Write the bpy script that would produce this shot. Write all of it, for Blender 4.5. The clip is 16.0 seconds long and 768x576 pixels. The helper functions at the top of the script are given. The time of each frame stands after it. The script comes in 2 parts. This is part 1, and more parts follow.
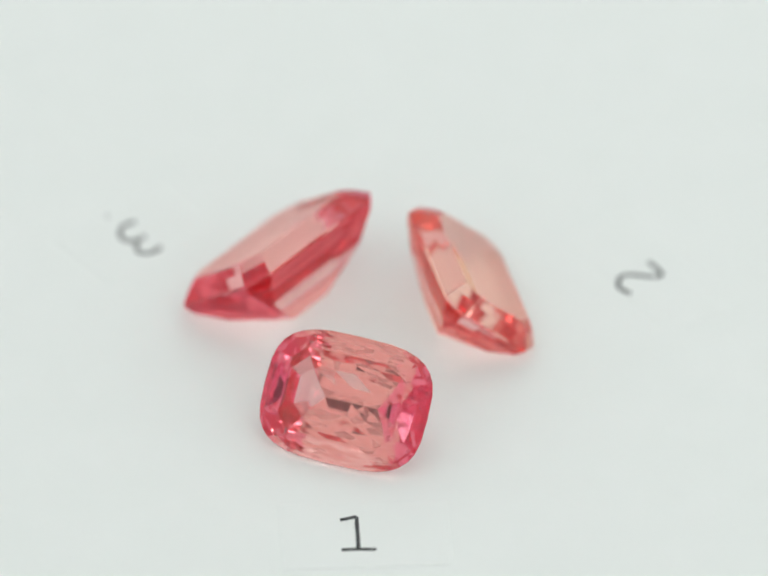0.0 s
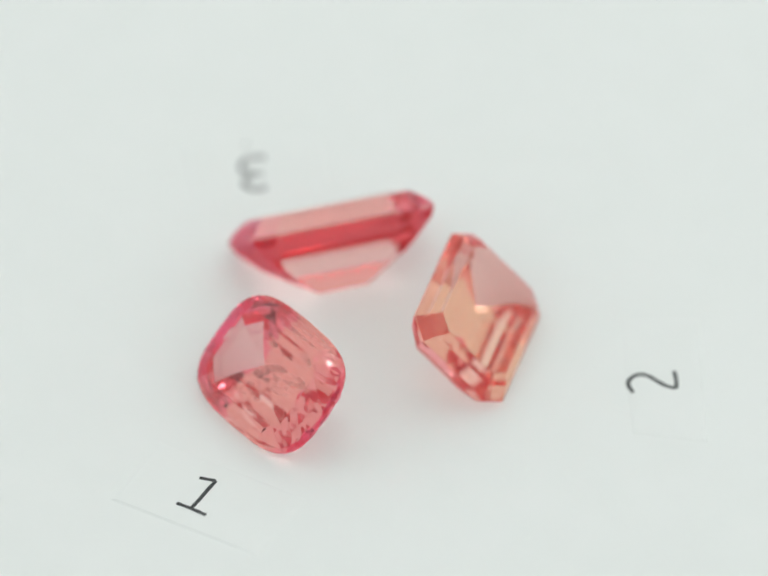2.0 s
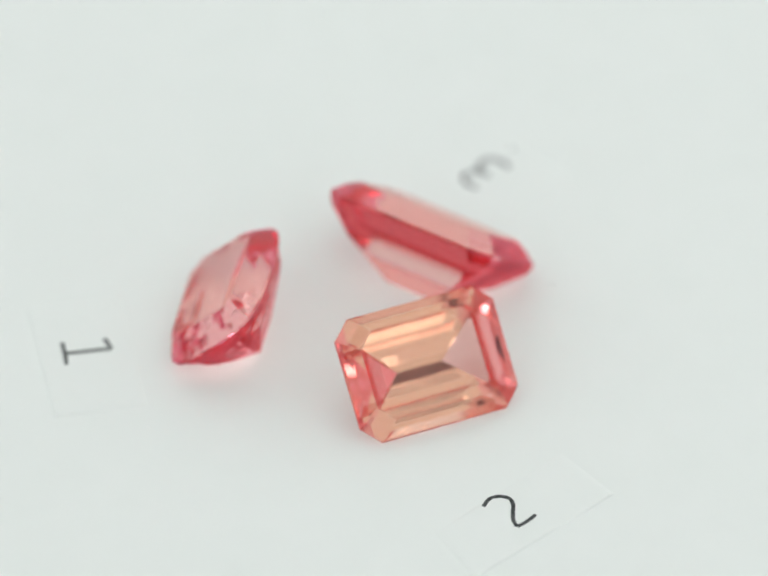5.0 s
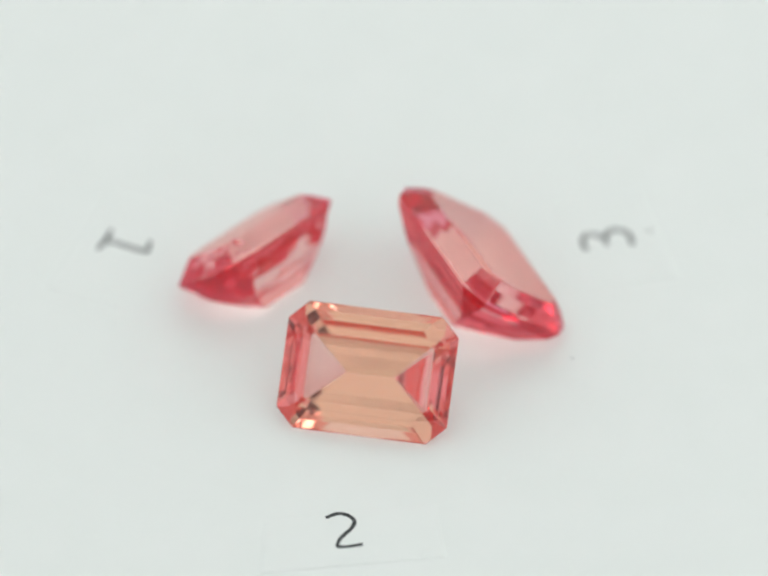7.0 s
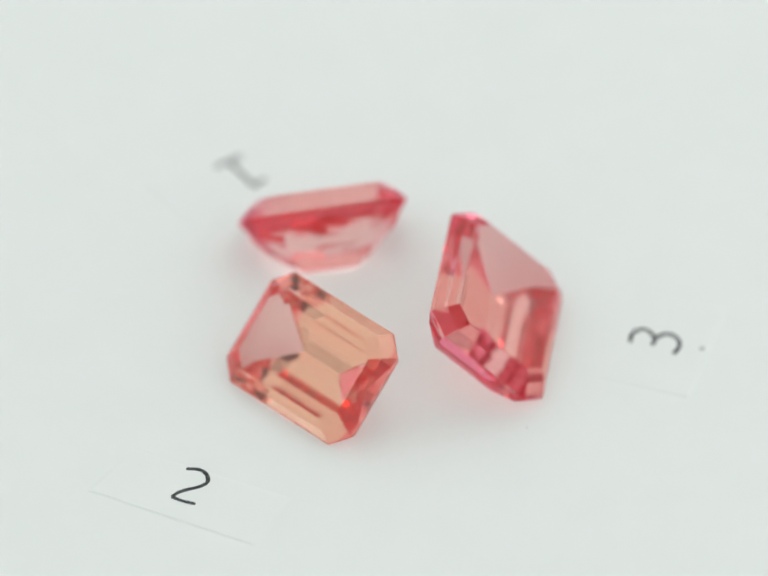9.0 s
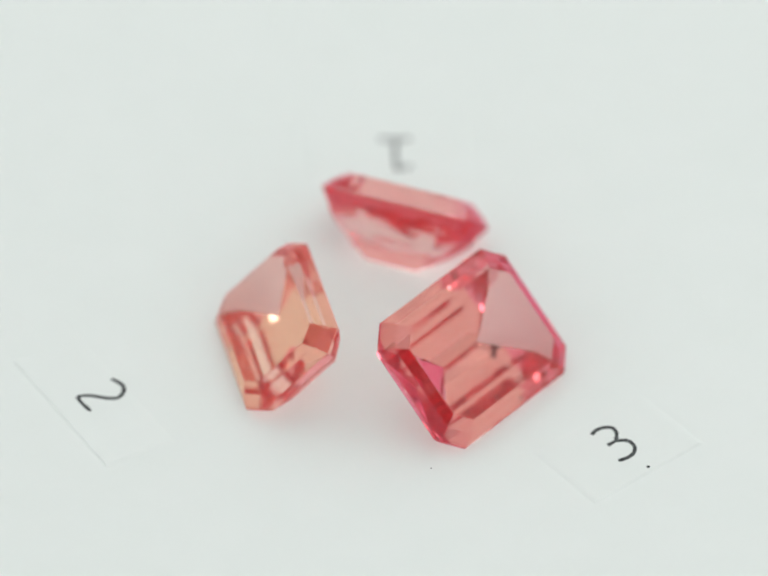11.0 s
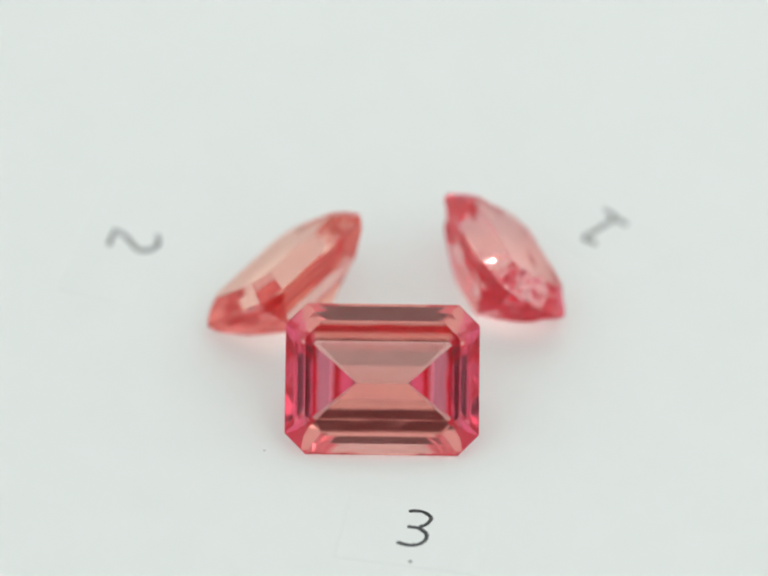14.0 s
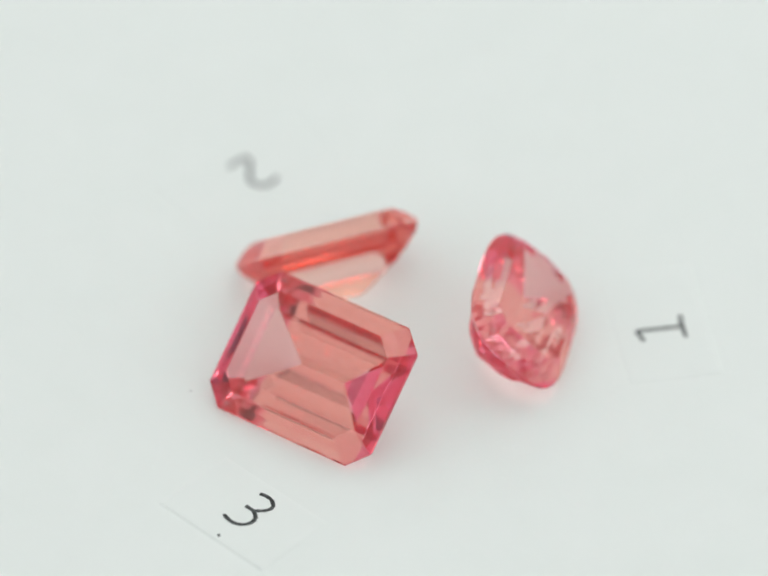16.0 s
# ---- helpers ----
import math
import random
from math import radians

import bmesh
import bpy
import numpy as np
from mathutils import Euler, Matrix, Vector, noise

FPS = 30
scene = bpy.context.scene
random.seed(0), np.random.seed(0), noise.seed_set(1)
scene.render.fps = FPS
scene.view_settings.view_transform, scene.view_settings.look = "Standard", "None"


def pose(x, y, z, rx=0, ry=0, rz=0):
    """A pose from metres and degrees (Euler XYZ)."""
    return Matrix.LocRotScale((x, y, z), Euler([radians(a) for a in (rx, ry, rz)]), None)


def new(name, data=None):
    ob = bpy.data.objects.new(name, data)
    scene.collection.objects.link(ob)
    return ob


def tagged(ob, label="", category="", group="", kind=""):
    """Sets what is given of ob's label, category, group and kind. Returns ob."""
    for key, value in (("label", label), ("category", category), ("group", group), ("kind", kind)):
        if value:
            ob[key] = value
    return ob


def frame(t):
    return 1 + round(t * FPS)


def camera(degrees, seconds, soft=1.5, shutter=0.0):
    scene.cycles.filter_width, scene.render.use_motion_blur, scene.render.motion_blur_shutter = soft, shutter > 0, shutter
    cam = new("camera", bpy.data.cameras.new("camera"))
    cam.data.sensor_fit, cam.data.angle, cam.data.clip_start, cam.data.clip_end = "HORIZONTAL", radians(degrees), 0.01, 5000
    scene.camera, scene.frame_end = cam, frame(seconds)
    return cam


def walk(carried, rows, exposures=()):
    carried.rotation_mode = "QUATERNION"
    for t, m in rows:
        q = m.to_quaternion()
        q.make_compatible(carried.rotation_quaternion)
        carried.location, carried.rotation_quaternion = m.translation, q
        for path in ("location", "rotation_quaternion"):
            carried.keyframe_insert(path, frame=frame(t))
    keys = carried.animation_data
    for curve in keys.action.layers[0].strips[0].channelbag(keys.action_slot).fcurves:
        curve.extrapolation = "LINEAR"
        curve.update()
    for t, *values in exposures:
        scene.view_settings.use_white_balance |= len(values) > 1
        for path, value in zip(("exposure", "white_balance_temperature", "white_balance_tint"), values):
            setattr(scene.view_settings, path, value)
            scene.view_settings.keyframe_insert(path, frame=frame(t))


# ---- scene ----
MM = 0.001
# ---- camera: it stands still; the turntable turns before it ----
cam = camera(6.58, 16.0, soft=1.7)
STAND = pose(0.0, -0.18728, 0.16561, 48.942, -0.702, 0.509)
walk(cam, [(0.0, STAND), (16.0, STAND)], exposures=[(0.0, 0.0), (16.0, 0.0)])
cam.data.dof.use_dof = True
cam.data.dof.focus_distance = 0.2440
cam.data.dof.aperture_fstop = 31.0

# light runs long ways inside the stones
scene.cycles.max_bounces = 32
scene.cycles.glossy_bounces = 24
scene.cycles.transmission_bounces = 24
scene.cycles.caustics_refractive = True
scene.cycles.caustics_reflective = True

# turn of the table about its axis, in degrees, every half second
TURN = [0.0, -7.86, -15.96, -24.06, -32.22, -40.33, -48.55, -56.86, -65.18, -73.53, -81.89,
        -90.24, -98.56, -106.87, -115.29, -123.62, -131.88, -140.12, -148.35, -156.53, -164.72, -172.92,
        -181.13, -189.36, -197.58, -205.79, -213.98, -222.03, -230.06, -238.11, -246.22, -254.72, -263.4]

# ---- world: dim room outside the light box ----
world = bpy.data.worlds.new("room_dim")
scene.world = world
world.use_nodes = True
world.node_tree.nodes["Background"].inputs[0].default_value = (0.034, 0.027, 0.021, 1)
world.node_tree.nodes["Background"].inputs[1].default_value = 1.0
PANEL_STRENGTH = 0.852
SIDE_STRENGTH = 0.852
LAMP_STRENGTH = 1.8
SPOT_STRENGTH = 6.5
FILL_WATTS = 0.36


# ---- materials ----
def mat(name):
    m = bpy.data.materials.new(name)
    m.use_nodes = True
    nt = m.node_tree
    return m, nt, nt.nodes["Principled BSDF"], nt.nodes["Material Output"]


def paper_mat(name, a, b, rough=0.85, scale=400.0, bump=0.15, fibre=9000.0):
    m, nt, bsdf, out = mat(name)
    tc = nt.nodes.new("ShaderNodeTexCoord")
    big = nt.nodes.new("ShaderNodeTexNoise")
    big.inputs["Scale"].default_value, big.inputs["Detail"].default_value = scale, 3
    mix = nt.nodes.new("ShaderNodeMix")
    mix.data_type = "RGBA"
    mix.inputs[6].default_value, mix.inputs[7].default_value = (*a, 1), (*b, 1)
    nt.links.new(tc.outputs["Object"], big.inputs["Vector"])
    nt.links.new(big.outputs["Fac"], mix.inputs[0])
    nt.links.new(mix.outputs[2], bsdf.inputs["Base Color"])
    fine = nt.nodes.new("ShaderNodeTexNoise")
    fine.inputs["Scale"].default_value, fine.inputs["Detail"].default_value = fibre, 4
    nt.links.new(tc.outputs["Object"], fine.inputs["Vector"])
    bp = nt.nodes.new("ShaderNodeBump")
    bp.inputs["Strength"].default_value, bp.inputs["Distance"].default_value = bump, 0.00002
    nt.links.new(fine.outputs["Fac"], bp.inputs["Height"])
    nt.links.new(bp.outputs["Normal"], bsdf.inputs["Normal"])
    bsdf.inputs["Roughness"].default_value = rough
    bsdf.inputs["Specular IOR Level"].default_value = 0.25
    return m


def ink_mat():
    m, nt, bsdf, out = mat("black_ink")
    tc = nt.nodes.new("ShaderNodeTexCoord")
    n = nt.nodes.new("ShaderNodeTexNoise")
    n.inputs["Scale"].default_value, n.inputs["Detail"].default_value = 7000, 3
    ramp = nt.nodes.new("ShaderNodeValToRGB")
    ramp.color_ramp.elements[0].position, ramp.color_ramp.elements[0].color = 0.35, (0.010, 0.012, 0.012, 1)
    ramp.color_ramp.elements[1].position, ramp.color_ramp.elements[1].color = 0.75, (0.09, 0.10, 0.10, 1)
    nt.links.new(tc.outputs["Object"], n.inputs["Vector"])
    nt.links.new(n.outputs["Fac"], ramp.inputs[0])
    nt.links.new(ramp.outputs[0], bsdf.inputs["Base Color"])
    bsdf.inputs["Roughness"].default_value = 0.6
    return m


def gem_mat(name, pass_core, pass_ends, turn_core, turn_ends, turn_top, half, haze):
    """Clear corundum, peach across the middle. Its end facets and tips are painted pinker in place of the
    light's longer way there. Light that passes a facet is tinted little, light thrown back inside more, and most
    by facets facing down, where the tint stands in for long paths under the top. half: half its length in metres;
    haze: share of pink diffuse mixed in for a milky look and bounced light."""
    m, nt, bsdf, out = mat(name)
    nt.nodes.remove(bsdf)
    tc = nt.nodes.new("ShaderNodeTexCoord")

    def math_node(op, a, b=None):
        nd = nt.nodes.new("ShaderNodeMath")
        nd.operation = op
        for sock, val in zip(nd.inputs, (a, b)):
            if val is None:
                continue
            if isinstance(val, (int, float)):
                sock.default_value = val
            else:
                nt.links.new(val, sock)
        return nd.outputs[0]

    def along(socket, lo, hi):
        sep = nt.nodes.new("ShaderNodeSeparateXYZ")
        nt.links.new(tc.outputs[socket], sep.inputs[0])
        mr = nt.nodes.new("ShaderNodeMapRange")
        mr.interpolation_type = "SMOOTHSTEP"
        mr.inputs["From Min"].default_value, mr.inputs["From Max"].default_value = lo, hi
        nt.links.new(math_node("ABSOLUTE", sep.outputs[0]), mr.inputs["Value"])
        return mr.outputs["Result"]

    # pinker end facets and tips: light's longer path, put into the facet colour
    long_path = math_node("MAXIMUM", along("Normal", 0.12, 0.50), along("Object", 0.72 * half, 1.05 * half))
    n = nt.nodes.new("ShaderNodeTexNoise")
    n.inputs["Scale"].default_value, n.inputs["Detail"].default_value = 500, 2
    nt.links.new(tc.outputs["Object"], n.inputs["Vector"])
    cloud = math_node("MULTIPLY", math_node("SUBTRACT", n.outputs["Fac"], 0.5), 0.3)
    long_path = math_node("ADD", long_path, cloud)

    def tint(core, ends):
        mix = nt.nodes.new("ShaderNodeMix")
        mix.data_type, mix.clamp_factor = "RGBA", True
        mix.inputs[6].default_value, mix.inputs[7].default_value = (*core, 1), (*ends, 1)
        nt.links.new(long_path, mix.inputs[0])
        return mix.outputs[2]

    through_facet = nt.nodes.new("ShaderNodeBsdfRefraction")
    through_facet.inputs["IOR"].default_value = 1.765
    through_facet.inputs["Roughness"].default_value = 0.0
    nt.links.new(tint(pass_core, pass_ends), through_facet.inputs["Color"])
    back_inside = nt.nodes.new("ShaderNodeBsdfGlossy")
    back_inside.inputs["Roughness"].default_value = 0.0
    # redder inside reflections where facets face down: long light paths put into the tint
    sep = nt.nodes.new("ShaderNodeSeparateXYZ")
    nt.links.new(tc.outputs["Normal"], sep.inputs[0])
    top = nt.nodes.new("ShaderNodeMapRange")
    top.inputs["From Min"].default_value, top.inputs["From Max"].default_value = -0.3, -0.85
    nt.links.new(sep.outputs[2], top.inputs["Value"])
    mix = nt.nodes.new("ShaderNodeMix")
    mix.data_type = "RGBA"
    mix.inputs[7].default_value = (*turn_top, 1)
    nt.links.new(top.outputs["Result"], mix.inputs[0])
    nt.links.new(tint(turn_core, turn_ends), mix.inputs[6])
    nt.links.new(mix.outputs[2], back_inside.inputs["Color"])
    fresnel = nt.nodes.new("ShaderNodeFresnel")
    fresnel.inputs["IOR"].default_value = 1.765
    stone = nt.nodes.new("ShaderNodeMixShader")
    nt.links.new(fresnel.outputs[0], stone.inputs[0])
    nt.links.new(through_facet.outputs[0], stone.inputs[1])
    nt.links.new(back_inside.outputs[0], stone.inputs[2])
    # facets polished by hand are never quite flat
    wave = nt.nodes.new("ShaderNodeTexNoise")
    wave.inputs["Scale"].default_value, wave.inputs["Detail"].default_value = 900, 1
    nt.links.new(tc.outputs["Object"], wave.inputs["Vector"])
    polish = nt.nodes.new("ShaderNodeBump")
    polish.inputs["Strength"].default_value, polish.inputs["Distance"].default_value = 1.0, 0.000003
    nt.links.new(wave.outputs["Fac"], polish.inputs["Height"])
    for nd in (through_facet, back_inside, fresnel):
        nt.links.new(polish.outputs["Normal"], nd.inputs["Normal"])
    # pink diffuse share: milky look and, painted in, pink bounce onto the paper
    bounce = nt.nodes.new("ShaderNodeBsdfDiffuse")
    bounce.inputs["Color"].default_value = (0.95, 0.35, 0.38, 1)
    both = nt.nodes.new("ShaderNodeMixShader")
    both.inputs[0].default_value = haze
    nt.links.new(stone.outputs[0], both.inputs[1])
    nt.links.new(bounce.outputs[0], both.inputs[2])
    nt.links.new(both.outputs[0], out.inputs["Surface"])
    return m


def glow_mat(name, colour, strength):
    m, nt, bsdf, out = mat(name)
    nt.nodes.remove(bsdf)
    e = nt.nodes.new("ShaderNodeEmission")
    e.inputs[0].default_value, e.inputs[1].default_value = (*colour, 1), strength
    nt.links.new(e.outputs[0], out.inputs["Surface"])
    return m


PAPER = paper_mat("white_paper", (0.80, 0.835, 0.81), (0.83, 0.855, 0.835))
BOARD = paper_mat("white_board", (0.81, 0.82, 0.82), (0.85, 0.855, 0.855), rough=0.7, scale=30, fibre=800)
INK = ink_mat()
DARK = paper_mat("dark_reflection_grey", (0.035, 0.033, 0.032), (0.05, 0.047, 0.045), rough=0.5, scale=60, fibre=900)
LED = glow_mat("lit_diffuser", (0.955, 1.0, 0.995), PANEL_STRENGTH)
SIDE = glow_mat("lit_wall_diffuser", (0.955, 1.0, 0.995), SIDE_STRENGTH)
LAMP = glow_mat("square_lamp_glow", (1.0, 0.99, 0.95), LAMP_STRENGTH)
SPOT = glow_mat("spot_lamp_glow", (1.0, 0.98, 0.94), SPOT_STRENGTH)


def gem_pair(name, *looks):
    """The same stone for its upper part and, pinker and with more diffuse painted in for bounced light, its lower part.
    """
    lower = [tuple(c * f for c, f in zip(col, (0.985, 0.87, 0.88))) for col in looks[:2]]
    return gem_mat(name, *looks, 0.013), gem_mat(name + "_pinker", *lower, *looks[2:], 0.055)


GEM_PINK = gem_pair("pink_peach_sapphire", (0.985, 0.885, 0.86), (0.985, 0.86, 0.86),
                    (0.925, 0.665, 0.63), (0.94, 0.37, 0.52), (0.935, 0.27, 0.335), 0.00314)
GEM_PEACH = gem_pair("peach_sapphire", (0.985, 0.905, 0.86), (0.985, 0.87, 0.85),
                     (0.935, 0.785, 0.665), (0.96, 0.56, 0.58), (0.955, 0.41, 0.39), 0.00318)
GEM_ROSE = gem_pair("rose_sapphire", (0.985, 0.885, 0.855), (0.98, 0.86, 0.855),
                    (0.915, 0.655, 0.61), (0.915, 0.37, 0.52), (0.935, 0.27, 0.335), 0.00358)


# ---- mesh helpers ----
def part(name, bm, material, parent=None, label=""):
    me = bpy.data.meshes.new(name)
    bm.to_mesh(me)
    bm.free()
    me.materials.append(material)
    ob = new(name, me)
    if parent is not None:
        ob.parent = parent
    if label:
        ob["label"] = label
    return ob


def box_into(bm, x0, y0, z0, x1, y1, z1):
    v = [bm.verts.new((x, y, z)) for z in (z0, z1) for x, y in ((x0, y0), (x1, y0), (x1, y1), (x0, y1))]
    for f in ((3, 2, 1, 0), (4, 5, 6, 7), (0, 1, 5, 4), (1, 2, 6, 5), (2, 3, 7, 6), (3, 0, 4, 7)):
        bm.faces.new([v[i] for i in f])


def box(*a):
    bm = bmesh.new()
    box_into(bm, *a)
    return bm


# ---- the light box round the turntable ----
W2, BACK, FRONT, TOP, TH = 0.24, 0.26, -0.170, 0.36, 0.004
FLOOR_Z = -0.0124
bm = box(-W2 - TH, FRONT - TH, FLOOR_Z - TH, W2 + TH, BACK + TH, FLOOR_Z)
tagged(part("floor", bm, BOARD), "white matt board floor of the light box", "floor", kind="structure")
for nm, a in (("wall_west", (-W2 - TH, FRONT, FLOOR_Z, -W2, BACK, TOP)),
              ("wall_east", (W2, FRONT, FLOOR_Z, W2 + TH, BACK, TOP)),
              ("wall_north", (-W2 - TH, BACK, FLOOR_Z, W2 + TH, BACK + TH, TOP))):
    tagged(part(nm, box(*a), BOARD), "white matt board wall of the light box", "wall", kind="structure")
HX, HZ0, HZ1 = 0.036, 0.100, 0.285
bm = bmesh.new()
box_into(bm, -W2 - TH, FRONT - TH, FLOOR_Z, -HX, FRONT, TOP)
box_into(bm, HX, FRONT - TH, FLOOR_Z, W2 + TH, FRONT, TOP)
box_into(bm, -HX, FRONT - TH, FLOOR_Z, HX, FRONT, HZ0)
box_into(bm, -HX, FRONT - TH, HZ1, HX, FRONT, TOP)
tagged(part("wall_south", bm, BOARD), "white board front wall with a viewing opening", "wall", kind="structure")
bm = box(-W2 - TH, FRONT - TH, TOP, W2 + TH, BACK + TH, TOP + TH)
tagged(part("ceiling", bm, BOARD), "white board ceiling of the light box", "ceiling", kind="structure")

# lit diffusers on ceiling and walls, one brighter lamp, and added dark panels
def light_panel(name, glow, hx, hy, at, fr, label, category, group=""):
    """A framed glowing panel, hx by hy half size, that faces down its own -z from the surface at its pose."""
    base = new(name)
    base.matrix_basis = at
    part("diffuser", box(-hx, -hy, -0.008, hx, hy, -0.003), glow, base, "glowing white diffuser")
    bm = bmesh.new()
    box_into(bm, -hx - fr, -hy - fr, -0.009, hx + fr, -hy, 0)
    box_into(bm, -hx - fr, hy, -0.009, hx + fr, hy + fr, 0)
    box_into(bm, -hx - fr, -hy, -0.009, -hx, hy, 0)
    box_into(bm, hx, -hy, -0.009, hx + fr, hy, 0)
    part("frame", bm, BOARD, base)
    return tagged(base, label, category, group=group)


light_panel("ceiling_light", LED, 0.215, 0.195, pose(0, 0.045, TOP), 0.006,
            "flat lit white panel under the light box ceiling", "ceiling light")
# unseen wall panels, added to even out the light round the stones
for x, ry in ((-W2, -90), (W2, 90)):
    light_panel("wall_light", SIDE, 0.145, 0.185, pose(x, 0.045, 0.165, 0, ry, 0), 0.006,
                "flat lit white fill panel, unseen, on a light box wall", "wall light", "wall panel lights")
for x in (-0.140, 0.140):
    light_panel("wall_light", SIDE, 0.085, 0.145, pose(x, FRONT, 0.165, 90, 0, 0), 0.006,
                "flat lit white fill panel, unseen, on a light box wall", "wall light", "wall panel lights")
light_panel("wall_light", SIDE, 0.215, 0.145, pose(0, BACK, 0.165, -90, 0, 0), 0.006,
            "flat lit white fill panel, unseen, on a light box wall", "wall light", "wall panel lights")
# unseen dark squares and side panels, added to put dark reflections in the stones
for x, glow, words in ((-0.128, DARK, "unseen dark square with a dark panel, added for dark reflections"),
                       (0.128, LAMP, "lit square ceiling lamp with an added dark panel beside it")):
    lamp = light_panel("square_lamp", glow, 0.048, 0.040, pose(x, -0.055, TOP - 0.010), 0.003, words, "lamp", "square lamps")
    lamp.children[0]["label"] = "glowing white diffuser" if glow is LAMP else "dark sheet added for a dark reflection"
    part("housing", box(-0.060, 0.046, -0.012, 0.060, 0.120, 0.0), DARK, lamp, "unseen dark grey panel added for a dark reflection")
light_panel("spot_lamp", SPOT, 0.026, 0.021, pose(0.112, FRONT + 0.012, 0.096, 90, 0, 0), 0.003,
            "small bright square lamp on the front wall of the light box", "lamp")


def downlight(x, y):
    """A small round fill light in a ring, unseen, added to lighten shadows round the stones."""
    base = new("downlight")
    base.matrix_basis = pose(x, y, TOP - 0.008)
    bm = bmesh.new()
    n = 32
    rings = [[bm.verts.new((r * math.cos(2 * math.pi * i / n), r * math.sin(2 * math.pi * i / n), z)) for i in range(n)]
             for r, z in ((0.017, 0.0), (0.022, 0.0), (0.022, -0.006), (0.017, -0.006))]
    for a, b in zip(rings, rings[1:] + rings[:1]):
        for i in range(n):
            bm.faces.new((a[i], a[(i + 1) % n], b[(i + 1) % n], b[i]))
    bmesh.ops.recalc_face_normals(bm, faces=bm.faces)
    part("ring", bm, BOARD, base, "white ring of the added fill light")
    tagged(base, "small round fill light, unseen, added under the ceiling panel", "downlight", group="downlights")
    bulb = bpy.data.lights.new("bulb", "POINT")
    bulb.energy, bulb.shadow_soft_size, bulb.color = FILL_WATTS, 0.003, (0.985, 1.0, 0.97)
    new("bulb", bulb).matrix_basis = pose(x, y, TOP - 0.026)


downlight(-0.055, 0.115)
downlight(0.085, 0.135)


# ---- turntable with its paper ----
def disc(r, z0, z1, n=128, bevel=0.0006):
    bm = bmesh.new()
    prof = ((r - bevel, z0), (r, z0 + bevel), (r, z1 - bevel), (r - bevel, z1))
    rings = [[bm.verts.new((q * math.cos(2 * math.pi * i / n), q * math.sin(2 * math.pi * i / n), z)) for i in range(n)]
             for q, z in prof]
    for lo, hi in zip(rings, rings[1:]):
        for i in range(n):
            bm.faces.new((lo[i], lo[(i + 1) % n], hi[(i + 1) % n], hi[i]))
    bm.faces.new(rings[-1])
    bm.faces.new(rings[0][::-1])
    return bm


turntable = new("turntable")
turntable.matrix_basis = pose(0, 0, FLOOR_Z)
part("platter", disc(0.085, 0.004, -FLOOR_Z - 0.0002), BOARD, turntable)
part("foot", disc(0.06, 0.0, 0.004), BOARD, turntable)
part("paper_cover", disc(0.085, -FLOOR_Z - 0.0002, -FLOOR_Z, bevel=0.00005), PAPER, turntable, "plain white paper cover")
bm = bmesh.new()
bmesh.ops.create_cone(bm, cap_ends=True, segments=8, radius1=0.028 * MM, radius2=0.02 * MM, depth=0.02 * MM,
                      matrix=Matrix.Translation((-2.30 * MM, 7.10 * MM, -FLOOR_Z + 0.008 * MM)))
part("speck", bm, INK, turntable, "tiny dark speck of dust")
tagged(turntable, "round white display turntable covered with plain paper", "turntable")


# ---- paper labels with figures ----
def ribbon(bm, pts, w0, w1, z, seed):
    """A flat pen stroke through pts (mm), its width wavering a little."""
    rnd = random.Random(seed)
    fine = []
    n = len(pts)
    for i in range(n - 1):
        p0, p1, p2, p3 = pts[max(i - 1, 0)], pts[i], pts[i + 1], pts[min(i + 2, n - 1)]
        for k in range(10):
            t = k / 10
            fine.append(tuple(0.5 * (2 * b + (c - a) * t + (2 * a - 5 * b + 4 * c - d) * t * t + (3 * b - a - 3 * c + d) * t ** 3)
                              for a, b, c, d in zip(p0, p1, p2, p3)))
    fine.append(pts[-1])
    left, right = [], []
    m = len(fine)
    for i, (x, y) in enumerate(fine):
        a, b = fine[max(i - 1, 0)], fine[min(i + 1, m - 1)]
        dx, dy = b[0] - a[0], b[1] - a[1]
        q = math.hypot(dx, dy) or 1
        s = i / (m - 1)
        w = (w0 + (w1 - w0) * s) / 2 * (1 + rnd.uniform(-0.16, 0.16))
        if i in (0, m - 1):
            w *= 0.6
        nx, ny = -dy / q * w, dx / q * w
        left.append(((x + nx) * MM, (y + ny) * MM))
        right.append(((x - nx) * MM, (y - ny) * MM))
    tl = [bm.verts.new((x, y, z(x, y))) for x, y in left]
    tr = [bm.verts.new((x, y, z(x, y))) for x, y in right]
    bl = [bm.verts.new((x, y, z(x, y) - 0.00001)) for x, y in left]
    br = [bm.verts.new((x, y, z(x, y) - 0.00001)) for x, y in right]
    for i in range(m - 1):
        bm.faces.new((tr[i], tr[i + 1], tl[i + 1], tl[i]))
        bm.faces.new((tl[i], tl[i + 1], bl[i + 1], bl[i]))
        bm.faces.new((br[i], br[i + 1], tr[i + 1], tr[i]))


THICK = 0.045 * MM
SLOPE = 0.20


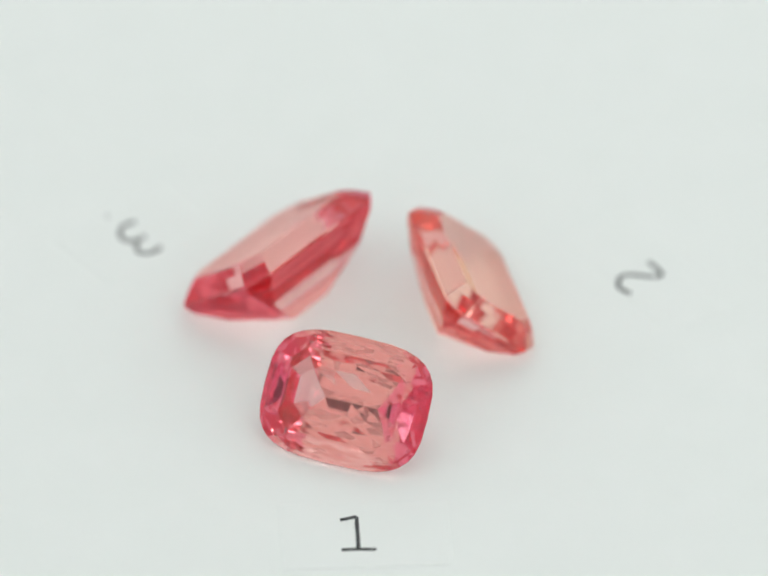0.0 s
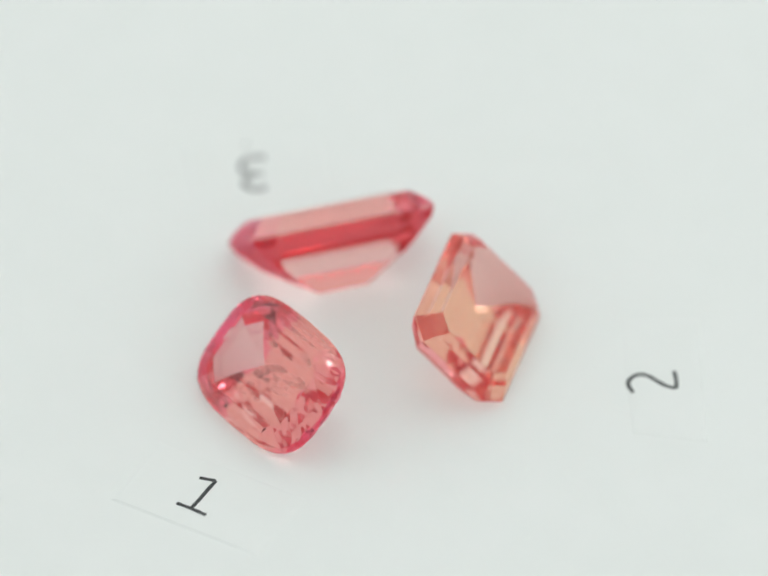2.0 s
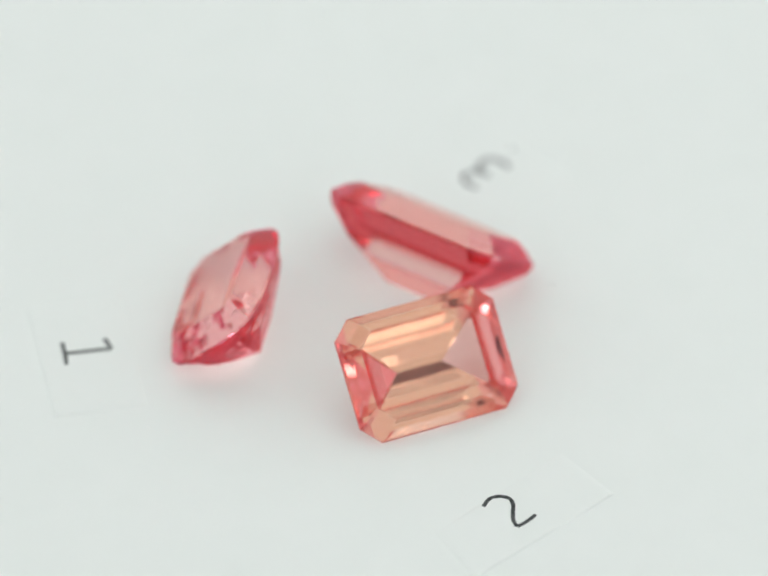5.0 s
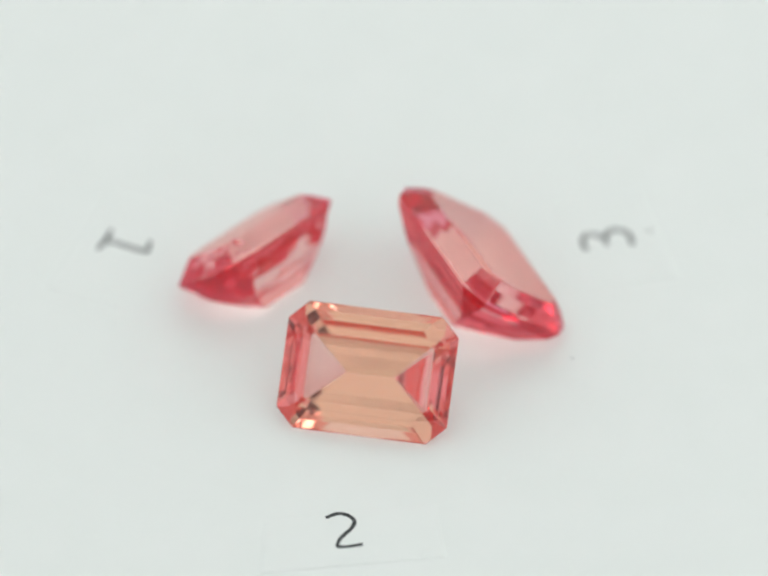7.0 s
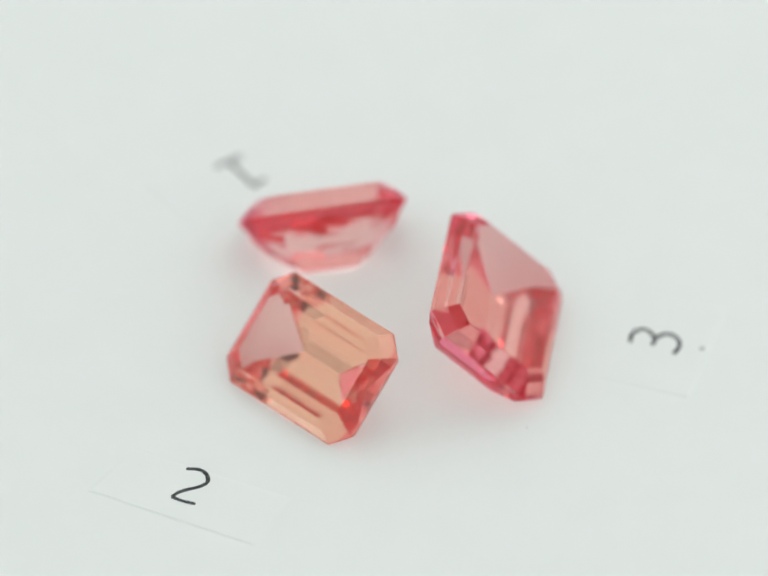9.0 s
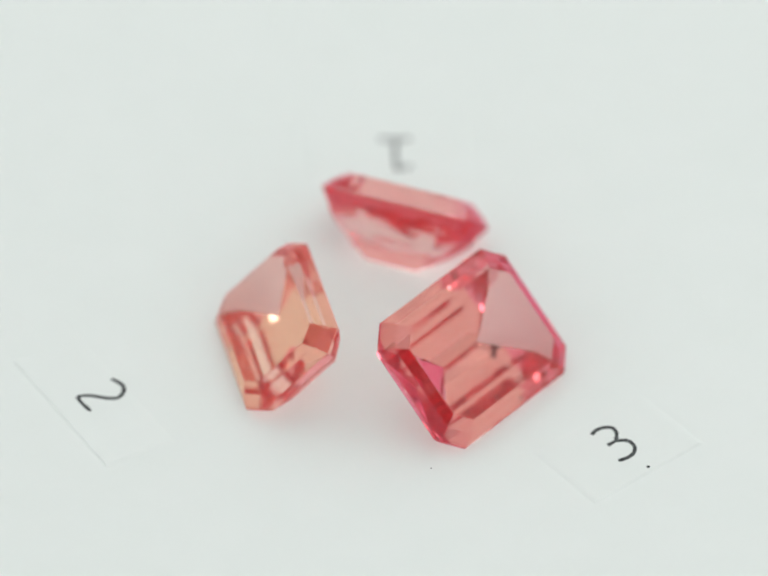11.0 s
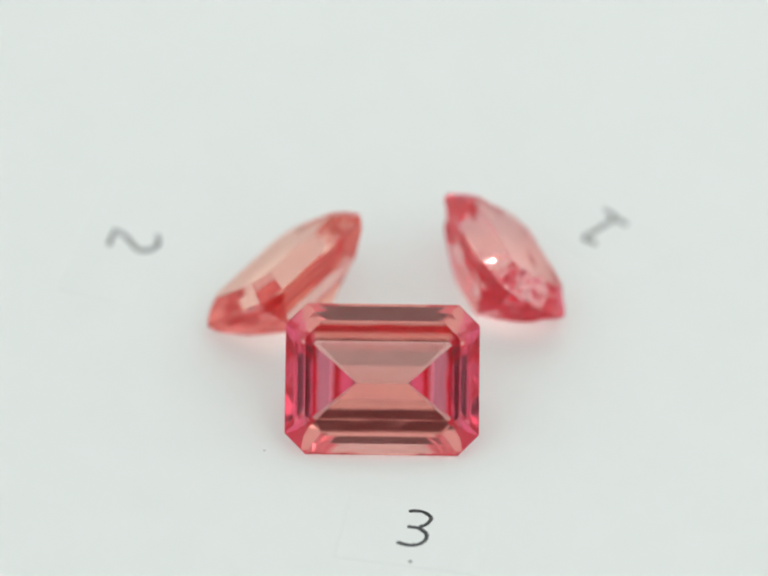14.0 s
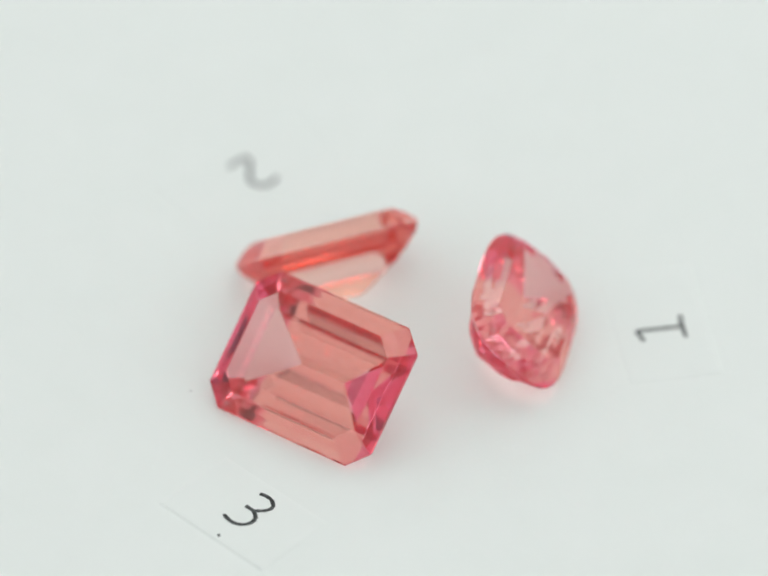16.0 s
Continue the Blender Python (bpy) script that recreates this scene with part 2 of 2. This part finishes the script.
def paper_label(corners, strokes, label, seed, dots=()):
    """A slip of paper; corners and strokes in mm in the turntable's plane."""
    cx = sum(c[0] for c in corners) / 4
    cy = sum(c[1] for c in corners) / 4
    base = new("paper_label")
    base.matrix_basis = pose(cx * MM, cy * MM, 0)
    bm = bmesh.new()
    rim = []
    rnd = random.Random(seed)
    for (ax, ay), (bx, by) in zip(corners, corners[1:] + corners[:1]):
        for k in range(12):
            t = k / 12
            j = rnd.uniform(-0.012, 0.012)
            rim.append(((ax + (bx - ax) * t - cx + j) * MM, (ay + (by - ay) * t - cy + j) * MM))
    reach = max(math.hypot(x, y) for x, y in rim)
    lo = [bm.verts.new((x * (1 + SLOPE * MM / reach), y * (1 + SLOPE * MM / reach), 0.000002)) for x, y in rim]
    outer = (Vector(corners[0]) + Vector(corners[1])) / 2
    inner = (Vector(corners[2]) + Vector(corners[3])) / 2
    way = outer - inner

    def top_at(x, y):
        """Height of the slip, which lifts a little towards its outer edge; x, y in metres from its middle."""
        f = (Vector((x / MM + cx, y / MM + cy)) - inner).dot(way) / way.length_squared
        return THICK * (0.35 + 0.95 * f)

    hi = [bm.verts.new((x, y, top_at(x, y))) for x, y in rim]
    n = len(rim)
    for i in range(n):
        bm.faces.new((lo[i], lo[(i + 1) % n], hi[(i + 1) % n], hi[i]))
    bm.faces.new(hi)
    bm.faces.new(lo[::-1])
    bmesh.ops.recalc_face_normals(bm, faces=bm.faces)
    part("slip", bm, PAPER, base)
    bm = bmesh.new()
    for i, s in enumerate(strokes):
        ribbon(bm, [(x - cx, y - cy) for x, y in s], 0.15, 0.15, lambda x, y, i=i: top_at(x, y) + 0.000012 + 0.000002 * i, seed + i)
    bmesh.ops.recalc_face_normals(bm, faces=bm.faces)
    part("figure", bm, INK, base, "handwritten figure in black ink")
    for x, y in dots:
        bm = bmesh.new()
        bmesh.ops.create_cone(bm, cap_ends=True, segments=10, radius1=0.075 * MM, radius2=0.05 * MM, depth=0.02 * MM,
                              matrix=Matrix.Translation(((x - cx) * MM, (y - cy) * MM, top_at((x - cx) * MM, (y - cy) * MM) + 0.005 * MM)))
        part("speck", bm, INK, base, "small dark speck")
    return tagged(base, label, "label", group="numbered labels")


label_one = paper_label(
    [(-3.05, -12.66), (2.85, -12.22), (2.6, -8.9), (-3.3, -9.3)],
    [[(-1.14, -10.03), (-0.85, -9.93), (-0.54, -9.83)],
     [(-0.54, -9.83), (-0.52, -10.4), (-0.48, -11.0), (-0.46, -11.57)],
     [(-1.06, -11.63), (-0.46, -11.58), (0.19, -11.57)]],
    "small white paper slip with a handwritten black 1", 11)
label_two = paper_label(
    [(13.25, 2.0), (9.6, 7.4), (7.3, 5.9), (10.8, 0.95)],
    [[(9.68, 2.73), (9.39, 2.91), (9.21, 3.14), (9.21, 3.48), (9.4, 3.76), (9.76, 3.81), (10.14, 3.74), (10.54, 3.7), (10.89, 3.79)],
     [(10.89, 3.79), (10.69, 4.14), (10.34, 4.56)]],
    "small white paper slip with a handwritten black 2", 22)
label_three = paper_label(
    [(-8.35, 8.6), (-12.1, 5.35), (-9.9, 2.9), (-6.2, 6.1)],
    [[(-8.16, 5.06), (-8.29, 4.85), (-8.55, 4.66), (-8.91, 4.65), (-9.08, 4.94), (-9.05, 5.36)],
     [(-8.75, 5.62), (-8.9, 5.5), (-9.05, 5.36)],
     [(-9.05, 5.36), (-9.48, 5.34), (-9.72, 5.6), (-9.73, 5.96), (-9.52, 6.25), (-9.15, 6.46)]],
    "small white paper slip with a handwritten black 3", 33, dots=[(-10.25, 6.74)])


# ---- the stones ----
def step_ring(a, b, c):
    return [(a, -(b - c)), (a, b - c), (a - c, b), (-(a - c), b), (-a, b - c), (-a, -(b - c)), (-(a - c), -b), (a - c, -b)]


def cushion_ring(a, b, n=24, p=2.7):
    out = []
    for i in range(n):
        t = 2 * math.pi * i / n
        c, s = math.cos(t), math.sin(t)
        out.append((a * math.copysign(abs(c) ** (2 / p), c), b * math.copysign(abs(s) ** (2 / p), s)))
    return out


def facets_between(lo, hi):
    """Flat facets from ring lo to ring hi, rings of 3D points of equal count."""
    n = len(lo)
    return [[lo[i], lo[(i + 1) % n], hi[(i + 1) % n], hi[i]] for i in range(n)]


def facet_mesh(groups, worn):
    """One bmesh of several lists of facets, each list with its own material index; the edges of girdle
    and crown rounded by worn mm."""
    bm = bmesh.new()
    cache = {}
    for index, polys in enumerate(groups):
        for poly in polys:
            vs = []
            for q in poly:
                key = tuple(round(c, 5) for c in q)
                if key not in cache:
                    cache[key] = bm.verts.new(Vector(q) * MM)
                if cache[key] not in vs:
                    vs.append(cache[key])
            if len(vs) > 2 and not bm.faces.get(vs):
                bm.faces.new(vs).material_index = index
    bmesh.ops.recalc_face_normals(bm, faces=bm.faces)
    edges = [e for e in bm.edges if min(v.co.z for v in e.verts) > -0.2 * MM
             and len(e.link_faces) == 2 and e.calc_face_angle(0) > radians(4)]
    bmesh.ops.bevel(bm, geom=edges, offset=worn * MM, segments=1, affect="EDGES", clamp_overlap=True, material=-1)
    return bm


def only(bm, index):
    """A copy of bm with the faces of one material index."""
    one = bm.copy()
    bmesh.ops.delete(one, geom=[f for f in one.faces if f.material_index != index], context="FACES")
    for f in one.faces:
        f.material_index = 0
    return one


def gemstone(rings_crown, rings_pavilion, material, place, outward, tilt, label, worn=0.014):
    """rings from the girdle up to the table, and from the girdle down to the keel; 3D points in mm."""
    base = new("gemstone")
    turn = Matrix.Rotation(radians(outward + 90), 4, "Z") @ Matrix.Rotation(radians(tilt), 4, "X")
    low = min((turn @ Vector(q)).z for r in rings_pavilion + rings_crown for q in r)
    base.matrix_basis = pose(place[0] * MM, place[1] * MM, 0.00001)
    m = Matrix.Translation((0, 0, -low * MM)) @ turn
    crown, pav = [], []
    for a, b in zip(rings_crown, rings_crown[1:]):
        crown += facets_between(a, b)
    for a, b in zip(rings_pavilion, rings_pavilion[1:]):
        pav += facets_between(b, a)
    whole = facet_mesh([crown, [rings_crown[-1]], facets_between(rings_pavilion[0], rings_crown[0]), pav], worn)
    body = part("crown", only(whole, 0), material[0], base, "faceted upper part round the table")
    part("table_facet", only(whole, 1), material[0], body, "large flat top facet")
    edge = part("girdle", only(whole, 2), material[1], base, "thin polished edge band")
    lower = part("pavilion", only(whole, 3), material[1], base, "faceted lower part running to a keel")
    whole.free()
    for ob in (body, edge, lower):
        ob.matrix_basis = m
    for ob in base.children_recursive:
        ob.visible_shadow = False  # clear stone: light falls through it
    return tagged(base, label, "gemstone", group="gemstones on the turntable")


def at_z(ring, z):
    return [(x, y, z) for x, y in ring]


def step_cut(length, width, cut, keel, crown_steps, depth, g=0.12):
    """crown_steps: (cut in, height) from the girdle up, mm; depth: girdle to keel."""
    a, b = length / 2, width / 2
    run = a - keel / 2
    up = [at_z(step_ring(a, b, cut), 0.03)]
    z, inset = 0.03, 0.0
    for d, h in crown_steps:
        inset += d
        z += h
        up.append(at_z(step_ring(a - inset, b - inset, cut * (1 - 0.25 * inset)), z))
    down = [at_z(step_ring(a, b, cut), 0.03 - g)]
    for ends, sides, deep, corner in PAV:
        down.append(at_z(step_ring(a - run * ends, b * (1 - sides), cut * corner), 0.03 - g - deep * depth))
    return up, down


# pavilion steps: how far in from the ends and from the sides, how deep, and what is left of the cut corners,
# as shares; the ends swell more than the sides
PAV = ((0.055, 0.115, 0.150, 0.75), (0.385, 0.472, 0.528, 0.16), (1.0, 1.0, 1.0, 0.0))
up, down = step_cut(7.13, 5.58, 0.77, 1.9, ((0.36, 0.38), (0.36, 0.26)), 2.44)
gem_three = gemstone(up, down, GEM_ROSE, (-3.70, 2.68), 140.34, 41.0,
                     "large rose-pink step-cut stone with cut corners")
up, down = step_cut(6.36, 4.73, 0.70, 1.8, ((0.33, 0.37), (0.34, 0.25)), 2.14)
gem_two = gemstone(up, down, GEM_PEACH, (3.61, 1.455), 15.77, 43.2,
                   "peach-orange step-cut stone with cut corners")


def coarse(ring, step):
    """The ring with straight sides from each step-th point to the next, so that facets in between fall together."""
    n = len(ring)
    out = []
    for i in range(n):
        k = i - i % step
        f = (i - k) / step
        p, q = ring[k], ring[(k + step) % n]
        out.append((p[0] + (q[0] - p[0]) * f, p[1] + (q[1] - p[1]) * f))
    return out


def octagon_along(a, b, c, per=4):
    """A cut-cornered rectangle walked like cushion_ring, per points to a side, from the middle of its right side."""
    ring = step_ring(a, b, c)
    out = []
    for i in range(8):
        p, q = ring[i], ring[(i + 1) % 8]
        out += [(p[0] + (q[0] - p[0]) * k / per, p[1] + (q[1] - p[1]) * k / per) for k in range(per)]
    return out[per // 2:] + out[:per // 2]


def cushion_cut(length, width, depth, g=0.10, n=32):
    a, b = length / 2, width / 2
    rnd = random.Random(5)
    rim = cushion_ring(a, b, n, 3.3)
    up = [at_z(rim, g / 2),
          at_z(coarse(cushion_ring(a * 0.88, b * 0.86, n, 3.1), 2), g / 2 + 0.40),
          at_z(octagon_along(a * 0.70, b * 0.66, b * 0.22), g / 2 + 0.70)]
    down = [at_z(rim, -g / 2),
            at_z(coarse(cushion_ring(a * 0.92, b * 0.84, n, 2.9), 2), -g / 2 - 0.193 * depth)]
    for fx, fy, cut, fz, bow in ((0.83, 0.68, 0.30, 0.335, 0.035), (0.75, 0.55, 0.24, 0.481, 0.012),
                                 (0.64, 0.385, 0.17, 0.638, 0.045), (0.50, 0.21, 0.09, 0.806, 0.010),
                                 (0.32, 0.0, 0.0, 1.0, 0.0)):
        ring = octagon_along(a * fx, b * fy, b * cut)
        half = a * fx - b * cut
        # the long sides bow out a little, so that each row breaks into several flats
        ring = [(x, y + math.copysign(bow * b * (1 - (x / half) ** 2), y) if abs(x) < half else y) for x, y in ring]
        # cut by hand: no two flats lie quite alike
        slip = 0.0 if fy == 0 else 0.022
        down.append([(x, y, -g / 2 - fz * depth + (rnd.uniform(-slip, slip) if abs(x) < half else 0.0)) for x, y in ring])
    return up, down


up, down = cushion_cut(6.29, 4.80, 2.20)
gem_one = gemstone(up, down, GEM_PINK, (-1.0, -5.49), -108.35, 43.3,
                   "pink and peach cushion-cut stone with rounded outline")


# ---- what turns ----
def motions():
    for thing in (turntable, label_one, label_two, label_three, gem_one, gem_two, gem_three):
        rest = thing.matrix_basis.copy()
        walk(thing, [(i * 0.5, Matrix.Rotation(radians(a), 4, "Z") @ rest) for i, a in enumerate(TURN)])


motions()
